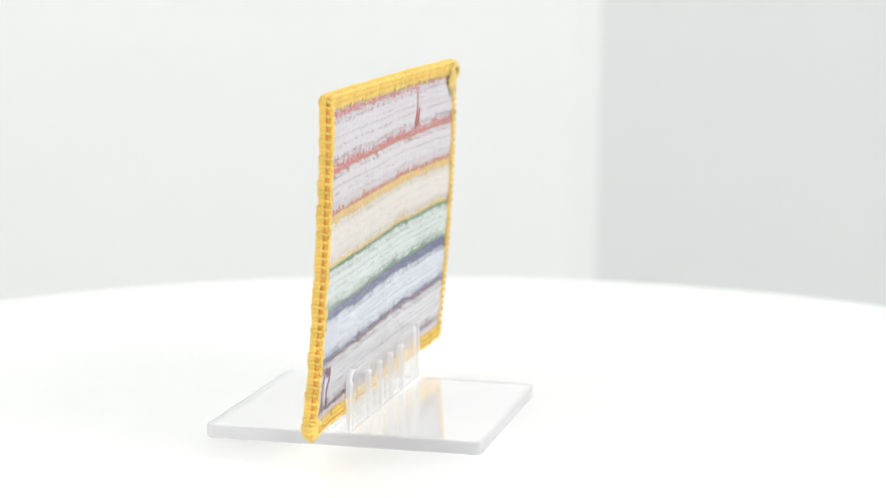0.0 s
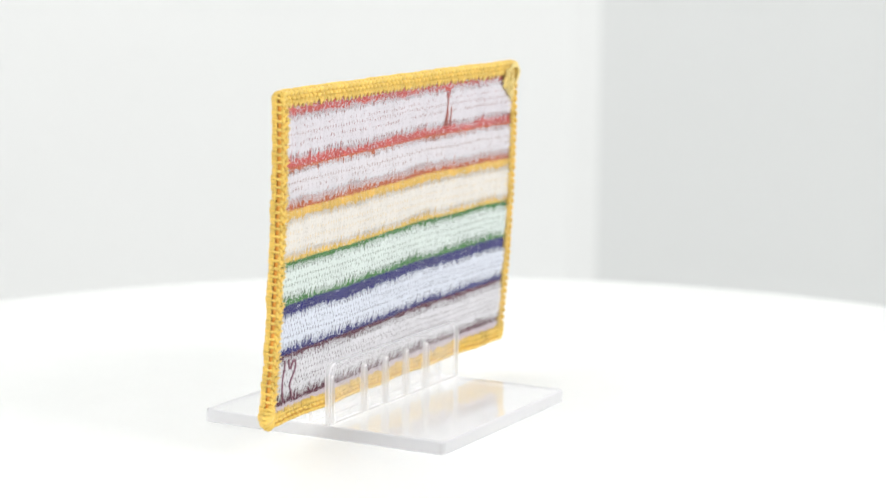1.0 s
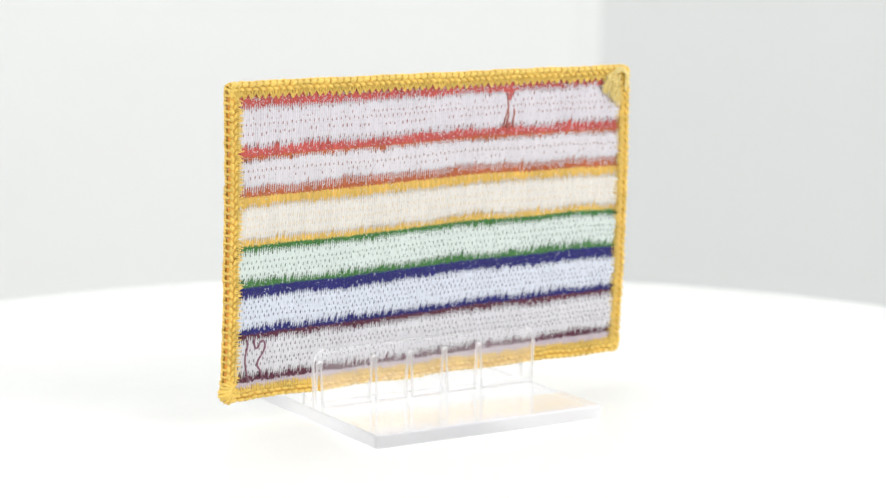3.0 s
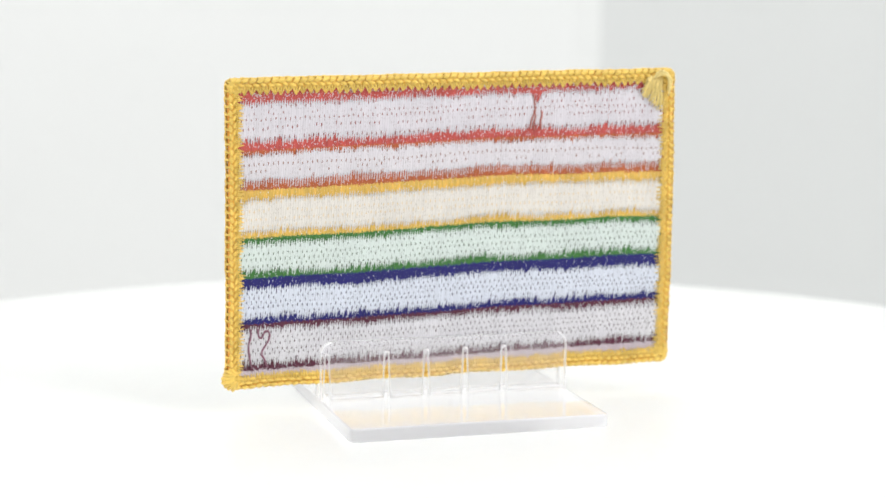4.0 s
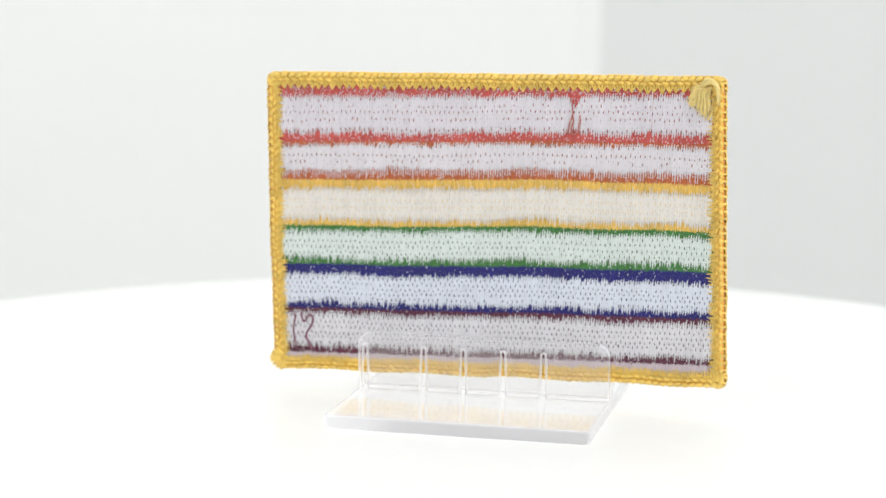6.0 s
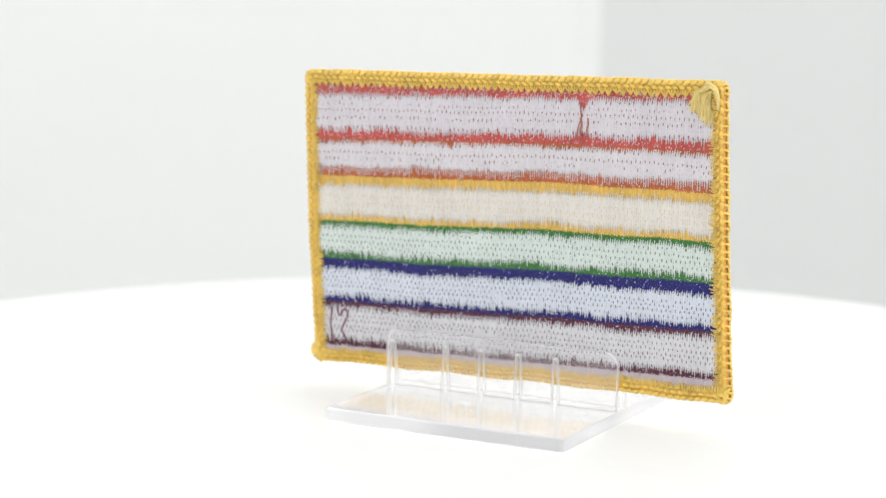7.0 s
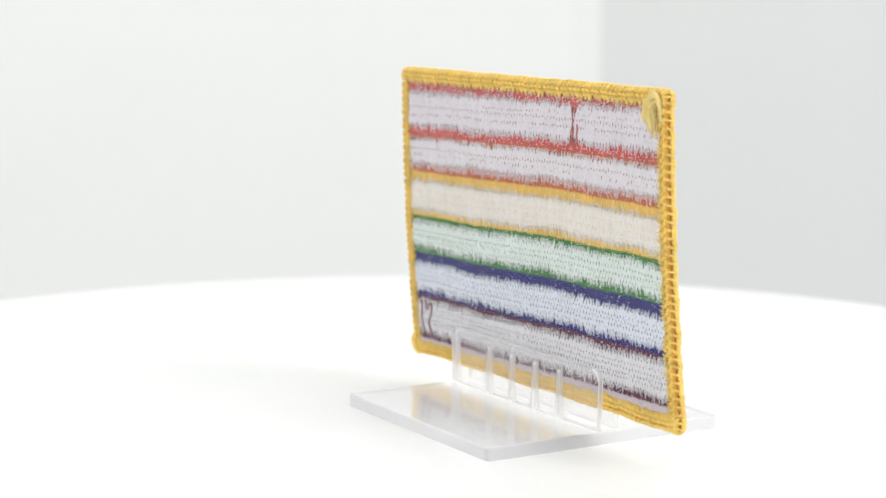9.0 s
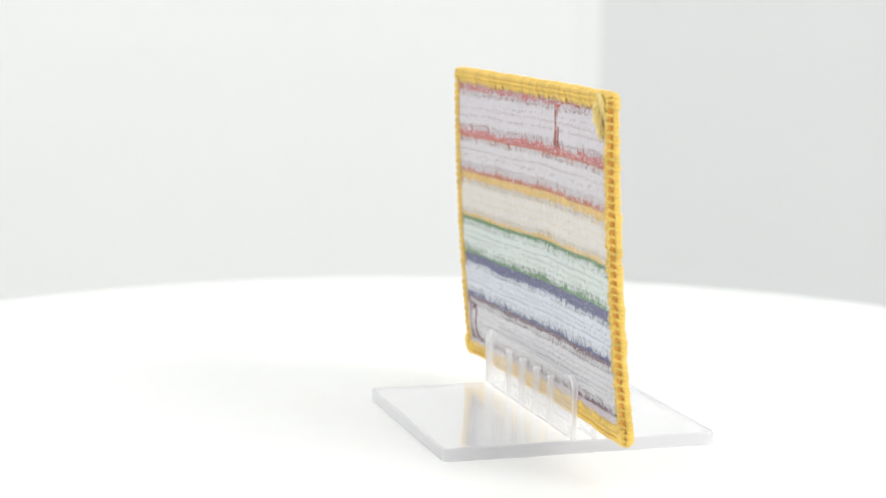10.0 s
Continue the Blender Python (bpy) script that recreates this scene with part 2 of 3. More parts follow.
def on_patch(x, v, out=0.0):
    """Patch point in metres: x across from the middle, v down from the top edge, out towards the seen side; the cloth bows a little."""
    inside = max(0.0, min(1.0, (v - 2.5) / 6.0, (55.5 - v) / 6.0))
    v += 0.45 * inside * noise.noise(Vector((x * 0.06, v * 0.05, 7.7)))
    bow = 3.2 * (max(0.0, v) / 57.0) ** 1.9 + (0.35 + 0.4 * math.sin(math.pi * max(0.0, min(1.0, v / PH)))) * (1.0 - (x / 44.0) ** 2) - 0.55 * (max(0.0, x) / 44.0) ** 2
    x *= 1.0 + 0.012 * (v / PH - 0.5)
    return Vector((x * MM, (bow - out) * MM, (PH - v) * MM))


STRIPES = [  # name, colour, top, bottom, white from, white to, white thread colour, rows of needle holes (place, share)
    ("red", (0.63, 0.10, 0.085), 2.2, 12.9, 4.0, 11.6, (0.745, 0.705, 0.75), ((0.12, 0.35), (0.28, 0.4), (0.43, 1.0), (0.62, 0.6), (0.88, 0.6))),
    ("orange", (0.56, 0.135, 0.045), 12.9, 20.2, 13.3, 18.6, (0.75, 0.71, 0.745), ((0.1, 0.4), (0.42, 1.1), (0.64, 0.25))),
    ("yellow", (0.83, 0.53, 0.11), 20.2, 29.1, 21.7, 28.2, (0.80, 0.755, 0.695), ((0.15, 0.6), (0.38, 0.7), (0.6, 0.7), (0.82, 0.6))),
    ("green", (0.05, 0.20, 0.04), 29.1, 36.8, 30.0, 35.9, (0.71, 0.785, 0.745), ((0.15, 0.6), (0.36, 0.8), (0.55, 1.0), (0.75, 0.9), (0.9, 0.5))),
    ("blue", (0.011, 0.010, 0.16), 36.8, 45.8, 38.7, 44.8, (0.715, 0.75, 0.84), ((0.14, 0.7), (0.32, 0.9), (0.48, 0.9), (0.64, 0.9), (0.82, 0.7))),
    ("purple", (0.115, 0.02, 0.045), 45.8, 54.8, 46.6, 53.8, (0.73, 0.715, 0.745), ((0.12, 0.8), (0.28, 0.9), (0.43, 0.9), (0.58, 0.9), (0.72, 0.8), (0.86, 0.6))),
]
FINE = ((0.7, 0.6), (0.9, 1.0), (0.85, 0.9), (0.9, 0.9), (0.6, 0.8), (0.8, 0.7))     # share of thin white ends, top and bottom
DRIFT = -0.012               # the stripes run a little askew


def add_strip(bm, x0, x1, v0, v1, out, nx, nv, drift0, drift1):
    grid = []
    for j in range(nv + 1):
        row = []
        for i in range(nx + 1):
            x = x0 + (x1 - x0) * i / nx
            v = (v0 + drift0 * x) + ((v1 + drift1 * x) - (v0 + drift0 * x)) * j / nv
            row.append(bm.verts.new(on_patch(x, v, out)))
        grid.append(row)
    for j in range(nv):
        for i in range(nx):
            bm.faces.new((grid[j][i], grid[j + 1][i], grid[j + 1][i + 1], grid[j][i + 1]))


def add_stitch(bm, x0, v0, x1, v1, width, lift, base):
    """One stitch: a low rounded thread from (x0, v0) to (x1, v1), sunk at both ends."""
    rings = []
    for s, k in ((0.0, 0.0), (0.18, 0.8), (0.5, 1.0), (0.82, 0.8), (1.0, 0.0)):
        x, v = x0 + (x1 - x0) * s, v0 + (v1 - v0) * s
        w = width * (0.45 + 0.55 * k) / 2
        h = base - 0.06 + (lift + 0.06) * k
        rings.append([bm.verts.new(on_patch(x - w, v, base - 0.06)), bm.verts.new(on_patch(x - w * 0.5, v, h * 0.8 + base * 0.2)),
                      bm.verts.new(on_patch(x + w * 0.5, v, h * 0.8 + base * 0.2)), bm.verts.new(on_patch(x + w, v, base - 0.06))])
    for a, b in zip(rings, rings[1:]):
        for k in range(3):
            bm.faces.new((a[k], b[k], b[k + 1], a[k + 1]))


def add_column(bm, x0, v0, x1, v1, width, rng):
    """One long white thread, dipping a little along its run, with pointed ends."""
    rings = []
    steps = 9
    for i in range(steps):
        s = i / (steps - 1)
        x, v = x0 + (x1 - x0) * s, v0 + (v1 - v0) * s
        k = (0.0, 0.75, 1, 0.8, 1, 0.75, 1, 0.75, 0.0)[i]
        w = width * (0.3 + 0.7 * min(1, k * 1.3)) / 2
        h = -0.2 + 0.2 * k + rng.uniform(-0.02, 0.02)
        rings.append([bm.verts.new(on_patch(x - w, v, -0.22 + 0.13 * k)), bm.verts.new(on_patch(x - w * 0.55, v, h - 0.03)), bm.verts.new(on_patch(x, v, h)),
                      bm.verts.new(on_patch(x + w * 0.55, v, h - 0.03)), bm.verts.new(on_patch(x + w, v, -0.22 + 0.13 * k))])
    for a, b in zip(rings, rings[1:]):
        for k in range(4):
            bm.faces.new((a[k], b[k], b[k + 1], a[k + 1]))


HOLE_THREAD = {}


def hole_shade(mat):
    """Coloured top thread twisted in needle holes, their shade painted in except on yellow."""
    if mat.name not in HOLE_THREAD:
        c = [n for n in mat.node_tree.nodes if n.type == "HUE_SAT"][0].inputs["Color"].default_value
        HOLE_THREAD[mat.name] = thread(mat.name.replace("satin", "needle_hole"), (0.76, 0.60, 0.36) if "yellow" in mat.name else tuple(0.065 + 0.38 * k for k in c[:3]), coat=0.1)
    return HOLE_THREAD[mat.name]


def curl(bm, points, radius, sides=6, steps=5):
    """A loose thread through points (x, v, out), smoothed."""
    pts = []
    n = len(points)
    for i in range(n - 1):
        p = [Vector(points[max(0, min(n - 1, i + d))]) for d in (-1, 0, 1, 2)]
        for k in range(steps):
            t = k / steps
            pts.append(0.5 * (2 * p[1] + (p[2] - p[0]) * t + (2 * p[0] - 5 * p[1] + 4 * p[2] - p[3]) * t * t + (3 * p[1] - p[0] - 3 * p[2] + p[3]) * t ** 3))
    pts.append(Vector(points[-1]))
    add_tube(bm, [on_patch(*q) for q in pts], radius * MM, sides)


def make_loose_threads(thing):
    purple = thread("loose_purple_thread", (0.22, 0.075, 0.12))
    bm = bmesh.new()
    curl(bm, [(-39.6, 47.2, 0.05), (-39.5, 48.6, 0.0), (-39.9, 50.3, 0.0), (-39.8, 52.0, 0.0), (-39.5, 53.6, 0.0), (-39.2, 54.6, -0.05)], 0.18)
    part("loose_thread", bm, purple, thing, "loose purple thread end")
    bm = bmesh.new()
    curl(bm, [(-38.2, 47.2, 0.0), (-38.0, 48.6, 0.0), (-37.5, 49.0, 0.0), (-36.9, 47.9, 0.0), (-36.3, 47.7, 0.0), (-35.9, 48.6, 0.0), (-36.3, 49.9, 0.0), (-37.2, 51.2, 0.0),
              (-37.4, 52.2, 0.0), (-36.9, 53.0, 0.0), (-36.6, 53.9, 0.0), (-36.2, 54.6, -0.05)], 0.19)
    part("loose_thread", bm, purple, thing, "loose curled purple thread")
    red = thread("loose_red_thread", (0.46, 0.15, 0.12))
    bm = bmesh.new()
    curl(bm, [(15.4, 4.6, 0.0), (15.5, 6.0, 0.03), (15.6, 7.6, 0.03), (15.0, 9.2, 0.03), (14.6, 11.2, 0.03)], 0.14)
    curl(bm, [(16.9, 7.6, 0.0), (17.0, 8.6, 0.03), (16.7, 9.8, 0.03), (16.9, 11.3, 0.0)], 0.17)
    curl(bm, [(15.4, 7.6, 0.0), (15.7, 8.8, 0.03), (15.3, 10.3, 0.03), (15.6, 11.3, 0.03)], 0.17)
    part("loose_thread", bm, red, thing, "red jump thread crossing the white")
    # tuft of cut yellow thread at the corner
    rng = random.Random(11)
    bm = bmesh.new()
    for k in range(90):
        s = rng.random()
        x0, v0 = 39.2 + 2.4 * s, 1.3 + 0.5 * math.sin(3 * s)
        x1, v1 = 36.9 + 3.9 * s + rng.uniform(-0.4, 0.4), (4.9 + 3.1 * s) * rng.uniform(0.75, 1.04)
        mid = 0.5 + 0.35 * math.sin(3 * s) + rng.uniform(-0.25, 0.25)
        curl(bm, [(x0, v0, 0.1), (0.62 * x0 + 0.38 * x1 - 0.3 + rng.uniform(-0.3, 0.3), (v0 + v1) / 2 - 0.8, mid),
                  (0.25 * x0 + 0.75 * x1 + rng.uniform(-0.35, 0.35), 0.25 * v0 + 0.75 * v1, mid * 0.8), (x1, v1, 0.25 + rng.uniform(-0.1, 0.35))], rng.uniform(0.055, 0.1), 5, 4)
    for k in range(22):
        a = rng.random()
        b = rng.uniform(-0.3, 0.3)
        curl(bm, [(39.0 + 1.9 * a + b, 2.3 - a, 0.4), (40.4 + a * 1.3, 0.6 + 0.5 * a + b, rng.uniform(0.6, 1.1)), (42.1 + 0.7 * a + b, 0.7 + 2.0 * a, rng.uniform(0.5, 1.0)),
                  (42.6 + 0.4 * b, 2.2 + 3.0 * a + b, 0.2)], rng.uniform(0.11, 0.2), 6, 4)
    part("thread_tuft", bm, thread("frayed_yellow_thread", (0.94, 0.74, 0.28), each=0.15, coat=0.05), thing, "frayed yellow thread knot")
    # swollen corner where the edging was begun
    bm = bmesh.new()
    for k in range(8):
        a = radians(100 + 22 * k)
        c, d = math.cos(a), math.sin(a)
        curl(bm, [(-42.0 + 0.7 * c, 56.2 + 0.8 * d, 0.25), (-42.3 + 1.7 * c, 56.5 + 1.6 * d, 0.25), (-42.4 + 2.3 * c, 56.6 + 2.15 * d, -0.35),
                  (-42.2 + 1.5 * c, 56.4 + 1.4 * d, -1.1)], 0.36 + 0.06 * math.sin(5 * k), 6, 4)
    part("thread_knot", bm, M_BORDER, thing, "swollen yellow corner of the edging")


def wander(seed, step):
    """A slow random line, for uneven edges."""
    return lambda x: noise.noise(Vector((x * step, seed * 7.31, 0.5)))


def make_patch():
    thing = tagged(new("embroidered_patch"), "rainbow striped embroidered patch seen from behind, yellow overlocked edge", "patch")
    rng = random.Random(5)
    # the cloth in the middle
    bm = bmesh.new()
    hx = PW / 2 - 1.6
    for out, flip in ((-0.45, False), (-1.2, True)):
        add_strip(bm, -hx, hx, 1.6, PH - 1.6, out, 24, 20, 0, 0)
    bmesh.ops.recalc_face_normals(bm, faces=bm.faces)
    part("cloth", bm, M_FABRIC, thing, "stiff grey-white twill ground")
    hx = PW / 2 - 2.8
    for n, (name, colour, top, bottom, w0, w1, white, rows) in enumerate(STRIPES):
        mat = thread(name + "_satin_thread", colour, stretch=(1, 1, 0.12), grain=0.3, grain_scale=3000, bump=0.4, blotch=0.15, coat=0.05, sheen=0.0)
        bm = bmesh.new()
        add_strip(bm, -hx - 0.7, hx + 0.7, top, bottom, -0.30, 62, 8, 0 if n == 0 else DRIFT, DRIFT)
        stripe = part("stripe", bm, mat, thing, name + " satin stitching")
        # coloured thread ends that stand out along both edges of the white
        bm = bmesh.new()
        x = -hx
        while x < hx:
            a = top + (DRIFT * x if n else 0)
            b = bottom + DRIFT * x
            add_stitch(bm, x, a - rng.uniform(-0.1, 0.4 if n else 0), x + rng.uniform(-0.1, 0.1), w0 + DRIFT * x + rng.uniform(-0.1, 0.4), 0.30, 0.0, -0.22)
            add_stitch(bm, x + 0.1, w1 + DRIFT * x - rng.uniform(-0.1, 0.6), x + rng.uniform(0, 0.2), b + rng.uniform(-0.1, 0.35), 0.30, 0.0, -0.22)
            x += rng.uniform(0.25, 0.36)
        ends = part("colour_stitches", bm, mat, stripe)
        tagged(ends, kind="stuff")
        # white lower thread: long upright stitches side by side with ragged ends
        white_mat = thread("white_thread_over_" + name, tuple(0.955 * k for k in white), each=0.05, grain=0.05, blotch=0.04, coat=0.1, sheen=0.1)
        bm = bmesh.new()
        up, down = wander(n * 2 + 1, 0.22), wander(n * 2 + 2, 0.2)
        pitch, columns = 0.46, []
        x = -hx - 0.1
        while x < hx + 0.15:
            a = w0 + DRIFT * x + 0.28 * up(x) + rng.uniform(-0.18, 0.22) + (0.4 if rng.random() < 0.12 else 0)
            b = w1 + DRIFT * x + 0.5 * down(x) + rng.uniform(-0.3, 0.28) - (0.6 if rng.random() < 0.15 else 0)
            if n == 0:      # the jump thread parts the white
                part_here = math.exp(-((x - 15.9) / 0.95) ** 2)
                a, b = a + 2.0 * part_here, b - 0.9 * part_here
            lean = 0.055 * (b - a)
            columns.append(x)
            add_column(bm, x + lean / 2, a, x - lean / 2, b, pitch * rng.uniform(1.03, 1.16), rng)
            if rng.random() < FINE[n][0]:
                add_stitch(bm, x + lean / 2 + 0.06, a - min(0.5, a - top - DRIFT * x) * rng.uniform(0.3, 0.9), x + lean / 2 - 0.02, a + 0.7, rng.uniform(0.13, 0.22), 0.05, -0.15)
            if rng.random() < FINE[n][1]:
                add_stitch(bm, x - lean / 2 + 0.04, b - 0.7, x - lean / 2 - 0.04, b + min(1.9 if n == 1 else 0.55, bottom + DRIFT * x - b) * rng.uniform(0.3, 0.9), rng.uniform(0.13, 0.22), 0.05, -0.15)
            x += pitch * rng.uniform(0.95, 1.05)
        for _ in range((700, 150, 90, 90, 90, 90)[n]):
            x = rng.uniform(-hx + 0.5, hx - 0.5)
            v = (rng.uniform(w1 + 0.2, bottom - 0.15) if rng.random() < (0.22 if n == 0 else 0.6) else rng.uniform(top + 0.15, w0 - 0.1)) + DRIFT * x
            add_stitch(bm, x, v - 0.12, x - 0.02, v + rng.uniform(0.05, 0.2), rng.uniform(0.12, 0.2), 0.03, -0.16)
        tagged(part("white_stitches", bm, white_mat, stripe, "white lower thread in upright stitches"), kind="stuff")
        # needle holes: coloured thread between the white stitches, hole shade put into its colour
        seams = [(p + q) / 2 for p, q in zip(columns, columns[1:])]
        high, middle = w1 - w0, (w0 + w1) / 2

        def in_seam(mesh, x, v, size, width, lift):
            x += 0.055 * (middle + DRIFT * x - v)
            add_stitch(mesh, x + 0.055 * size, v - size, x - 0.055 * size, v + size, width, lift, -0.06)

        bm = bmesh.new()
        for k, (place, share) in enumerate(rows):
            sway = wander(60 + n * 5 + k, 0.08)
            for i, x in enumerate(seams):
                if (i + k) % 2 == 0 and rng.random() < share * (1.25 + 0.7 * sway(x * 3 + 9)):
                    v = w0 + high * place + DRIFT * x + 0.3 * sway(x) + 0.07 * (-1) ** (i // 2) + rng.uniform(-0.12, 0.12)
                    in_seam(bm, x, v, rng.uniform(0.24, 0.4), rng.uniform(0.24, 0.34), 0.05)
        # shade between the white threads, put in as low stitches of darker tone
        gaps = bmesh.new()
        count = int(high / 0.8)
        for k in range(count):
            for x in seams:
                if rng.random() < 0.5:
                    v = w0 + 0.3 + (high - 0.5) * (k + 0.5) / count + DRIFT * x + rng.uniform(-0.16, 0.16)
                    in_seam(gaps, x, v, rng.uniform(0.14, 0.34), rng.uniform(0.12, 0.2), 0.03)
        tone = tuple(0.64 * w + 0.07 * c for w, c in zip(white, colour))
        tagged(part("thread_gaps", gaps, thread("gap_shade_between_" + name, tone), stripe, "fine low stitches toned as the shade between the white threads"), kind="stuff")
        tagged(part("needle_holes", bm, hole_shade(mat), stripe, name + " thread showing in the needle holes"), kind="stuff")
    # pale lavender ends below the last stripe
    bm = bmesh.new()
    x = -hx
    while x < hx:
        add_stitch(bm, x + 0.05, 54.55 + DRIFT * x + rng.uniform(-0.2, 0.25), x, 56.6, 0.42, 0.08, -0.16)
        x += rng.uniform(0.36, 0.46)
    tagged(part("lavender_stitches", bm, thread("pale_lavender_thread", (0.62, 0.53, 0.58), each=0.08), thing, "pale lavender thread ends"), kind="stuff")
    bm = bmesh.new()
    add_strip(bm, -hx - 0.2, hx + 0.2, 2.3, PH - 2.3, 0.09, 60, 40, 0, 0)
    part("backing_film", bm, film("clear_heat_seal_film", 0.3, 0.002, 0.006, 0.25, 0.9, 4.0), thing, "thin clear glossy backing film").visible_shadow = False
    make_loose_threads(thing)
    make_border(thing, rng)
    return thing


def frame_path():
    """Points round the outer edge, each with its inward direction, one a stitch."""
    r, pitch = 1.6, 1.38
    w, h = PW, PH
    out = []

    def side(x0, v0, x1, v1, inward):
        length = math.hypot(x1 - x0, v1 - v0)
        n = round(length / pitch)
        for i in range(n):
            s = (i + 0.5) / n
            x, v = x0 + (x1 - x0) * s, v0 + (v1 - v0) * s
            sway = 0.16 * noise.noise(Vector((x * 0.11, v * 0.11, 3.0)))
            if inward == (0, -1):
                sway += 0.14 * math.sin(x * 0.33)
            out.append((x + inward[0] * sway, v + inward[1] * sway, inward))

    def bend(cx, cv, a0):
        for k in range(3):
            a = radians(a0 + 30 * k + 15)
            out.append((cx + r * math.cos(a), cv + r * math.sin(a), (-math.cos(a), -math.sin(a))))

    side(-w / 2 + r, 0, w / 2 - r, 0, (0, 1))
    bend(w / 2 - r, r, -90)
    side(w / 2, r, w / 2, h - r, (-1, 0))
    bend(w / 2 - r, h - r, 0)
    side(w / 2 - r, h, -w / 2 + r, h, (0, -1))
    bend(-w / 2 + r, h - r, 90)
    side(-w / 2, h - r, -w / 2, r, (1, 0))
    bend(-w / 2 + r, r, 180)
    return out


SIDES = {   # how the edging is worked on each side: bead rows (inwards, radius, length, slant), reach of the teeth, their thickness
    "top": (((0.66, 0.44, 1.5, 0.35), (1.42, 0.40, 1.35, -0.28)), 3.15, 0.2),
    "side": (((1.02, 0.37, 1.28, 0.25), (1.72, 0.30, 1.2, -0.4)), 3.4, 0.15),
    "bottom": (((0.62, 0.38, 1.45, 0.12), (1.44, 0.34, 1.4, -0.12), (2.2, 0.29, 1.35, 0.1)), 3.0, 0.19),
}


def stitch_mesh(seed, kind):
    """One overlock stitch: x along the edge, y inwards, z towards the seen side; the outer edge is at y = 0."""
    rng = random.Random(seed)
    bm = bmesh.new()
    beads, reach, thick = SIDES[kind]

    def j(a=0.06):
        return rng.uniform(-a, a)

    # a bundle of threads that wraps round the outer edge to the far side, a gap on both sides of it
    first = 16 if kind == "side" else 30
    for x in (-0.46, -0.15, 0.16, 0.46):
        pts = []
        for i in range(9):
            a = radians(first - (first + 155) * i / 8)
            swell = 1.0 + (0.06 if abs(x) < 0.2 else 0.0)
            pts.append(((x * (1.0 + 0.22 * abs(i / 4 - 1)) + 0.10 * (i / 8 - 0.4) + j(0.025)) * MM, (1.22 - 1.04 * swell * math.cos(a) + j(0.02)) * MM,
                        (-0.92 + 0.98 * swell * math.sin(a)) * MM))
        add_tube(bm, pts, (0.19 + j(0.015)) * MM, 6)
    # the loop that ties the bundle to the braid, with a needle hole on both sides of it
    add_tube(bm, [(-0.1 * MM, 0.12 * MM, -0.75 * MM), (j(0.08) * MM, 0.26 * MM, -0.3 * MM), (0.08 * MM, beads[0][0] * MM, 0.0)], [r * MM for r in (0.2, 0.26, 0.2)], 6)
    # braid of two rows on the seen side
    for n, (y, radius, length, slant) in enumerate(beads):
        add_bead(bm, ((0.69 * n + j(0.05)) * MM, (y + j(0.03)) * MM, (0.02 - 0.06 * n) * MM), (1.0, slant + j(0.08), -0.04), radius * MM, length * MM, 8)
    # teeth that reach into the cloth
    tip = (j(0.12) * MM, (reach + j(0.2)) * MM, -0.10 * MM)
    for x in (-0.62, -0.22, 0.22, 0.62) if kind == "side" else (-0.58, 0.0, 0.58):
        if kind != "top":
            tip = (((0.45 if kind == "side" else 0.9) * x + j(0.1)) * MM, (reach - 0.5 * (abs(x) < 0.4 and kind == "side") + j(0.15)) * MM, -0.10 * MM)
        add_tube(bm, [(x * 1.08 * MM, 1.75 * MM, -0.02 * MM), ((x * 0.78) * MM, (1.75 + 0.4 * (reach - 1.75)) * MM, 0.06 * MM), tip],
                 [r * thick * MM for r in (1.1, 1.0, 0.75)], 5)
    return mesh_from("stitch", bm, M_BORDER)


def edging_depth(x, iv):
    """The bottom edging reaches deeper into the cloth towards the tufted side."""
    return 1.0 + 0.14 * (x / PW + 0.5) if iv < -0.9 else 1.0


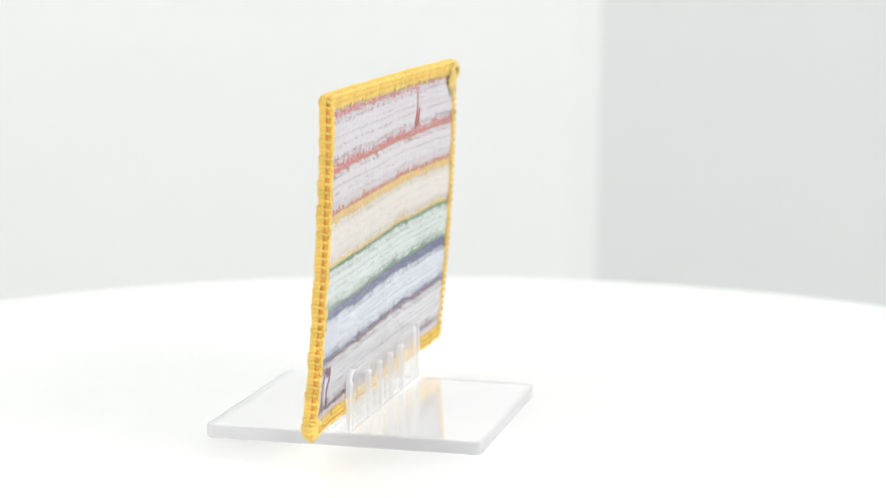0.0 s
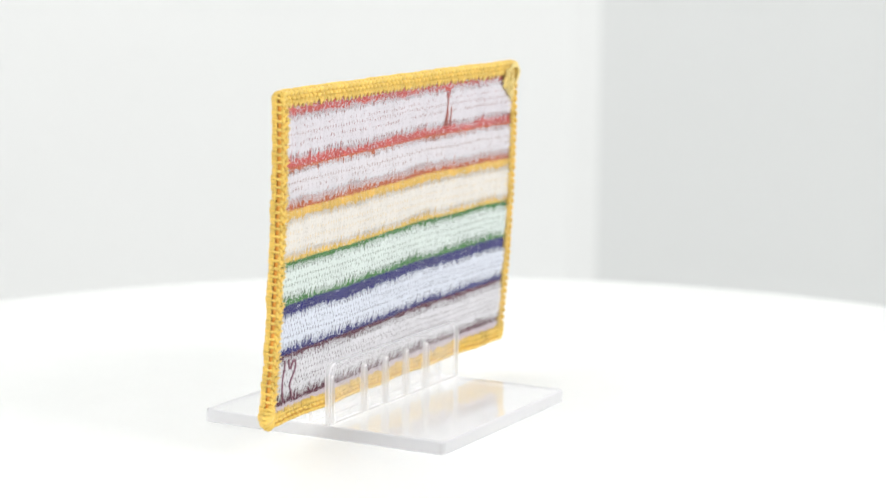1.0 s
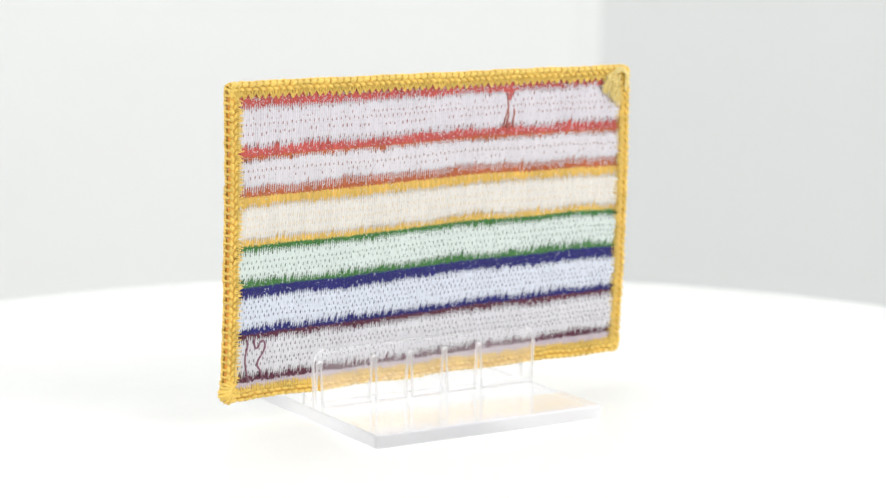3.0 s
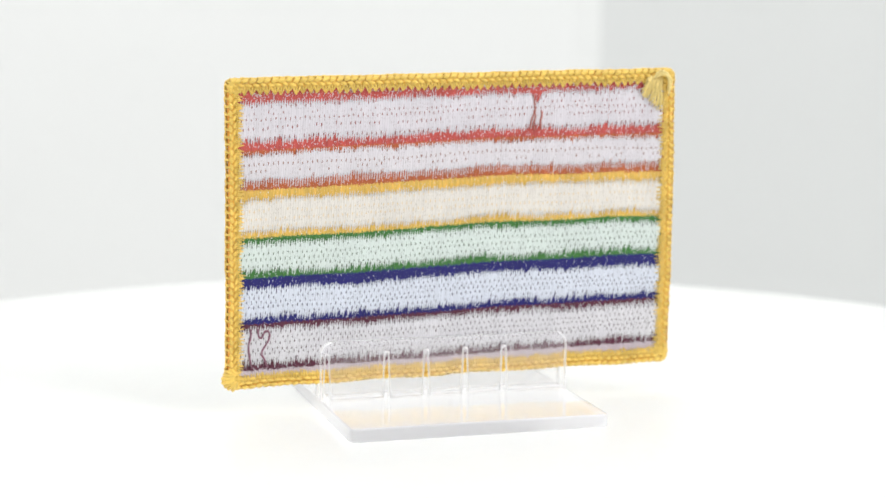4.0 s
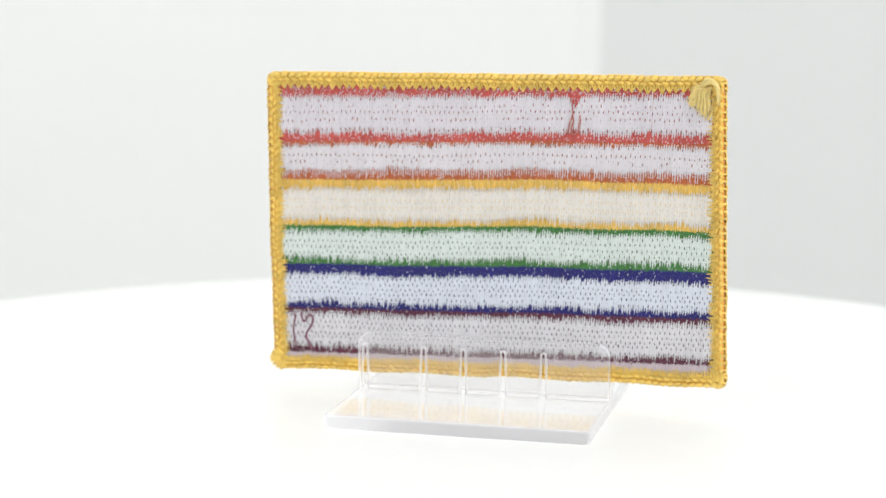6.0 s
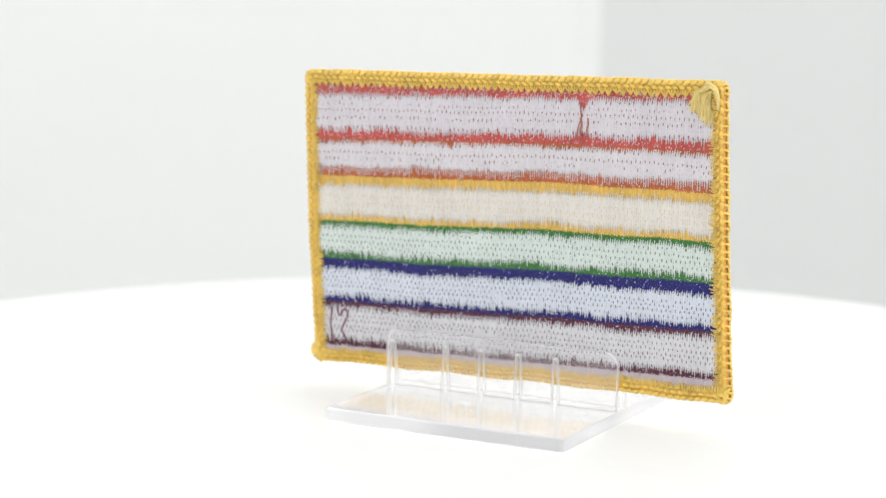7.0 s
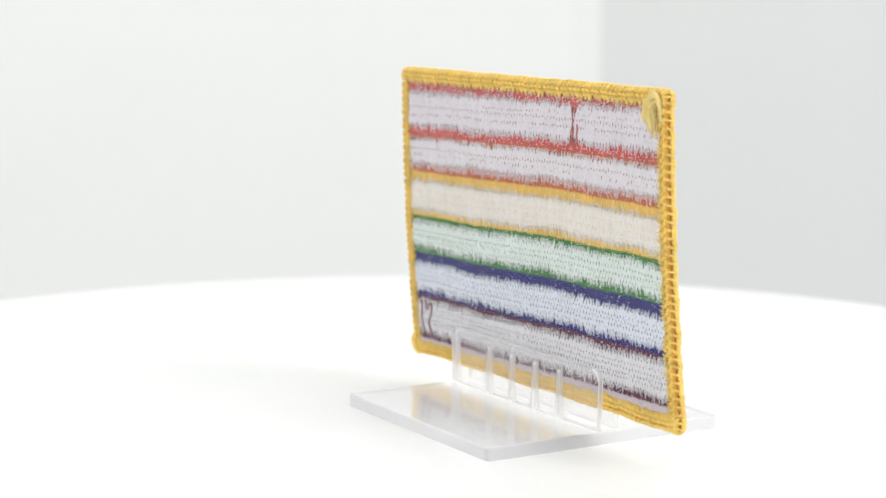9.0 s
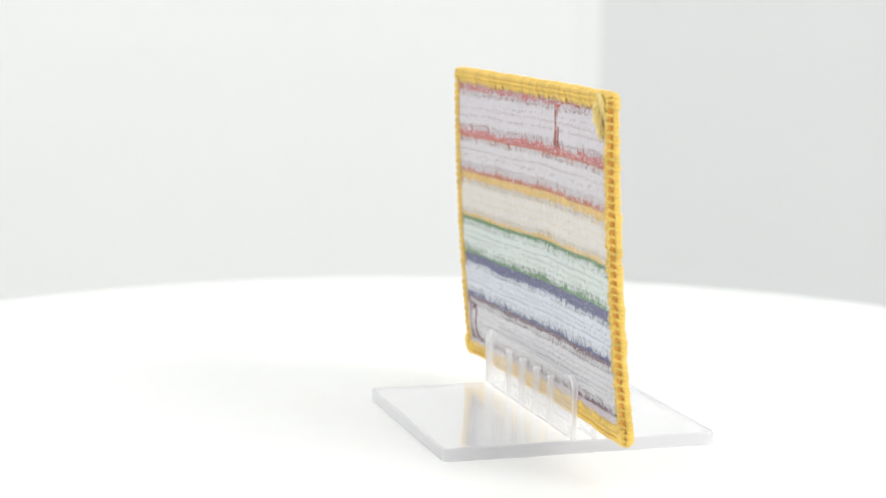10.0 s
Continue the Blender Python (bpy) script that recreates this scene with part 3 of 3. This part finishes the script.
def make_border(thing, rng):
    bm = bmesh.new()
    path = frame_path()
    rings = []
    for x, v, (ix, iv) in path:
        ring = []
        for a in range(8):
            ang = 2 * math.pi * a / 8
            d, o = ((1.72 if iv < -0.9 else 1.5) + (1.25 if iv < -0.9 else 1.05) * math.cos(ang)) * edging_depth(x, iv), -0.58 + 0.52 * math.sin(ang)
            ring.append(bm.verts.new(on_patch(x + ix * d, v + iv * d, o)))
        rings.append(ring)
    n = len(rings)
    for i in range(n):
        a, b = rings[i], rings[(i + 1) % n]
        for k in range(8):
            f = bm.faces.new((a[k], a[(k + 1) % 8], b[(k + 1) % 8], b[k]))
            f.material_index = 0 if k in (3, 4) else 1
    bmesh.ops.recalc_face_normals(bm, faces=bm.faces)
    border = part("border", bm, [M_CORE, M_GOLD], thing, "thick golden yellow overlocked edging")
    meshes = {kind: [stitch_mesh(40 + k, kind) for k in range(5)] for kind in SIDES}
    for i, (x, v, (ix, iv)) in enumerate(path):
        at = on_patch(x, v, 0.0)
        inn = (on_patch(x + ix, v + iv, 0.0) - at).normalized()
        face = (on_patch(x, v, 1.0) - at).normalized()
        along = inn.cross(face).normalized()
        face = along.cross(inn)
        m = Matrix((along, inn, face)).transposed().to_4x4()
        m.translation = at
        ob = new("stitch", meshes["side" if abs(ix) > 0.7 else ("top" if iv > 0 else "bottom")][rng.randrange(5)])
        ob.parent = border
        ob.matrix_basis = m @ pose(0, rng.uniform(-0.05, 0.05) * MM, 0, rng.uniform(-3, 3), 0, rng.uniform(-4, 4)) @ Matrix.Diagonal((rng.uniform(0.96, 1.06), rng.uniform(0.96, 1.05) * edging_depth(x, iv), rng.uniform(0.95, 1.08), 1))


turntable = make_turntable()
stand = make_stand()
patch = make_patch()


# ---- what turns ----
def motions():
    placed = ((turntable, pose(0, 0, Z_LOW)),
              (stand, pose(0.0024, 0.0153, 0.0, 0, 0, 0.2)),
              (patch, pose(0.00445, 0.0118, 0.0057, 0, -0.75, 0.0)))
    for thing, home in placed:
        rows = []
        for k in range(41):
            t = k * 0.25
            rows.append((t, pose(0, 0, 0, 0, 0, DEG_START + DEG_RATE * t) @ home))
        walk(thing, rows)


motions()
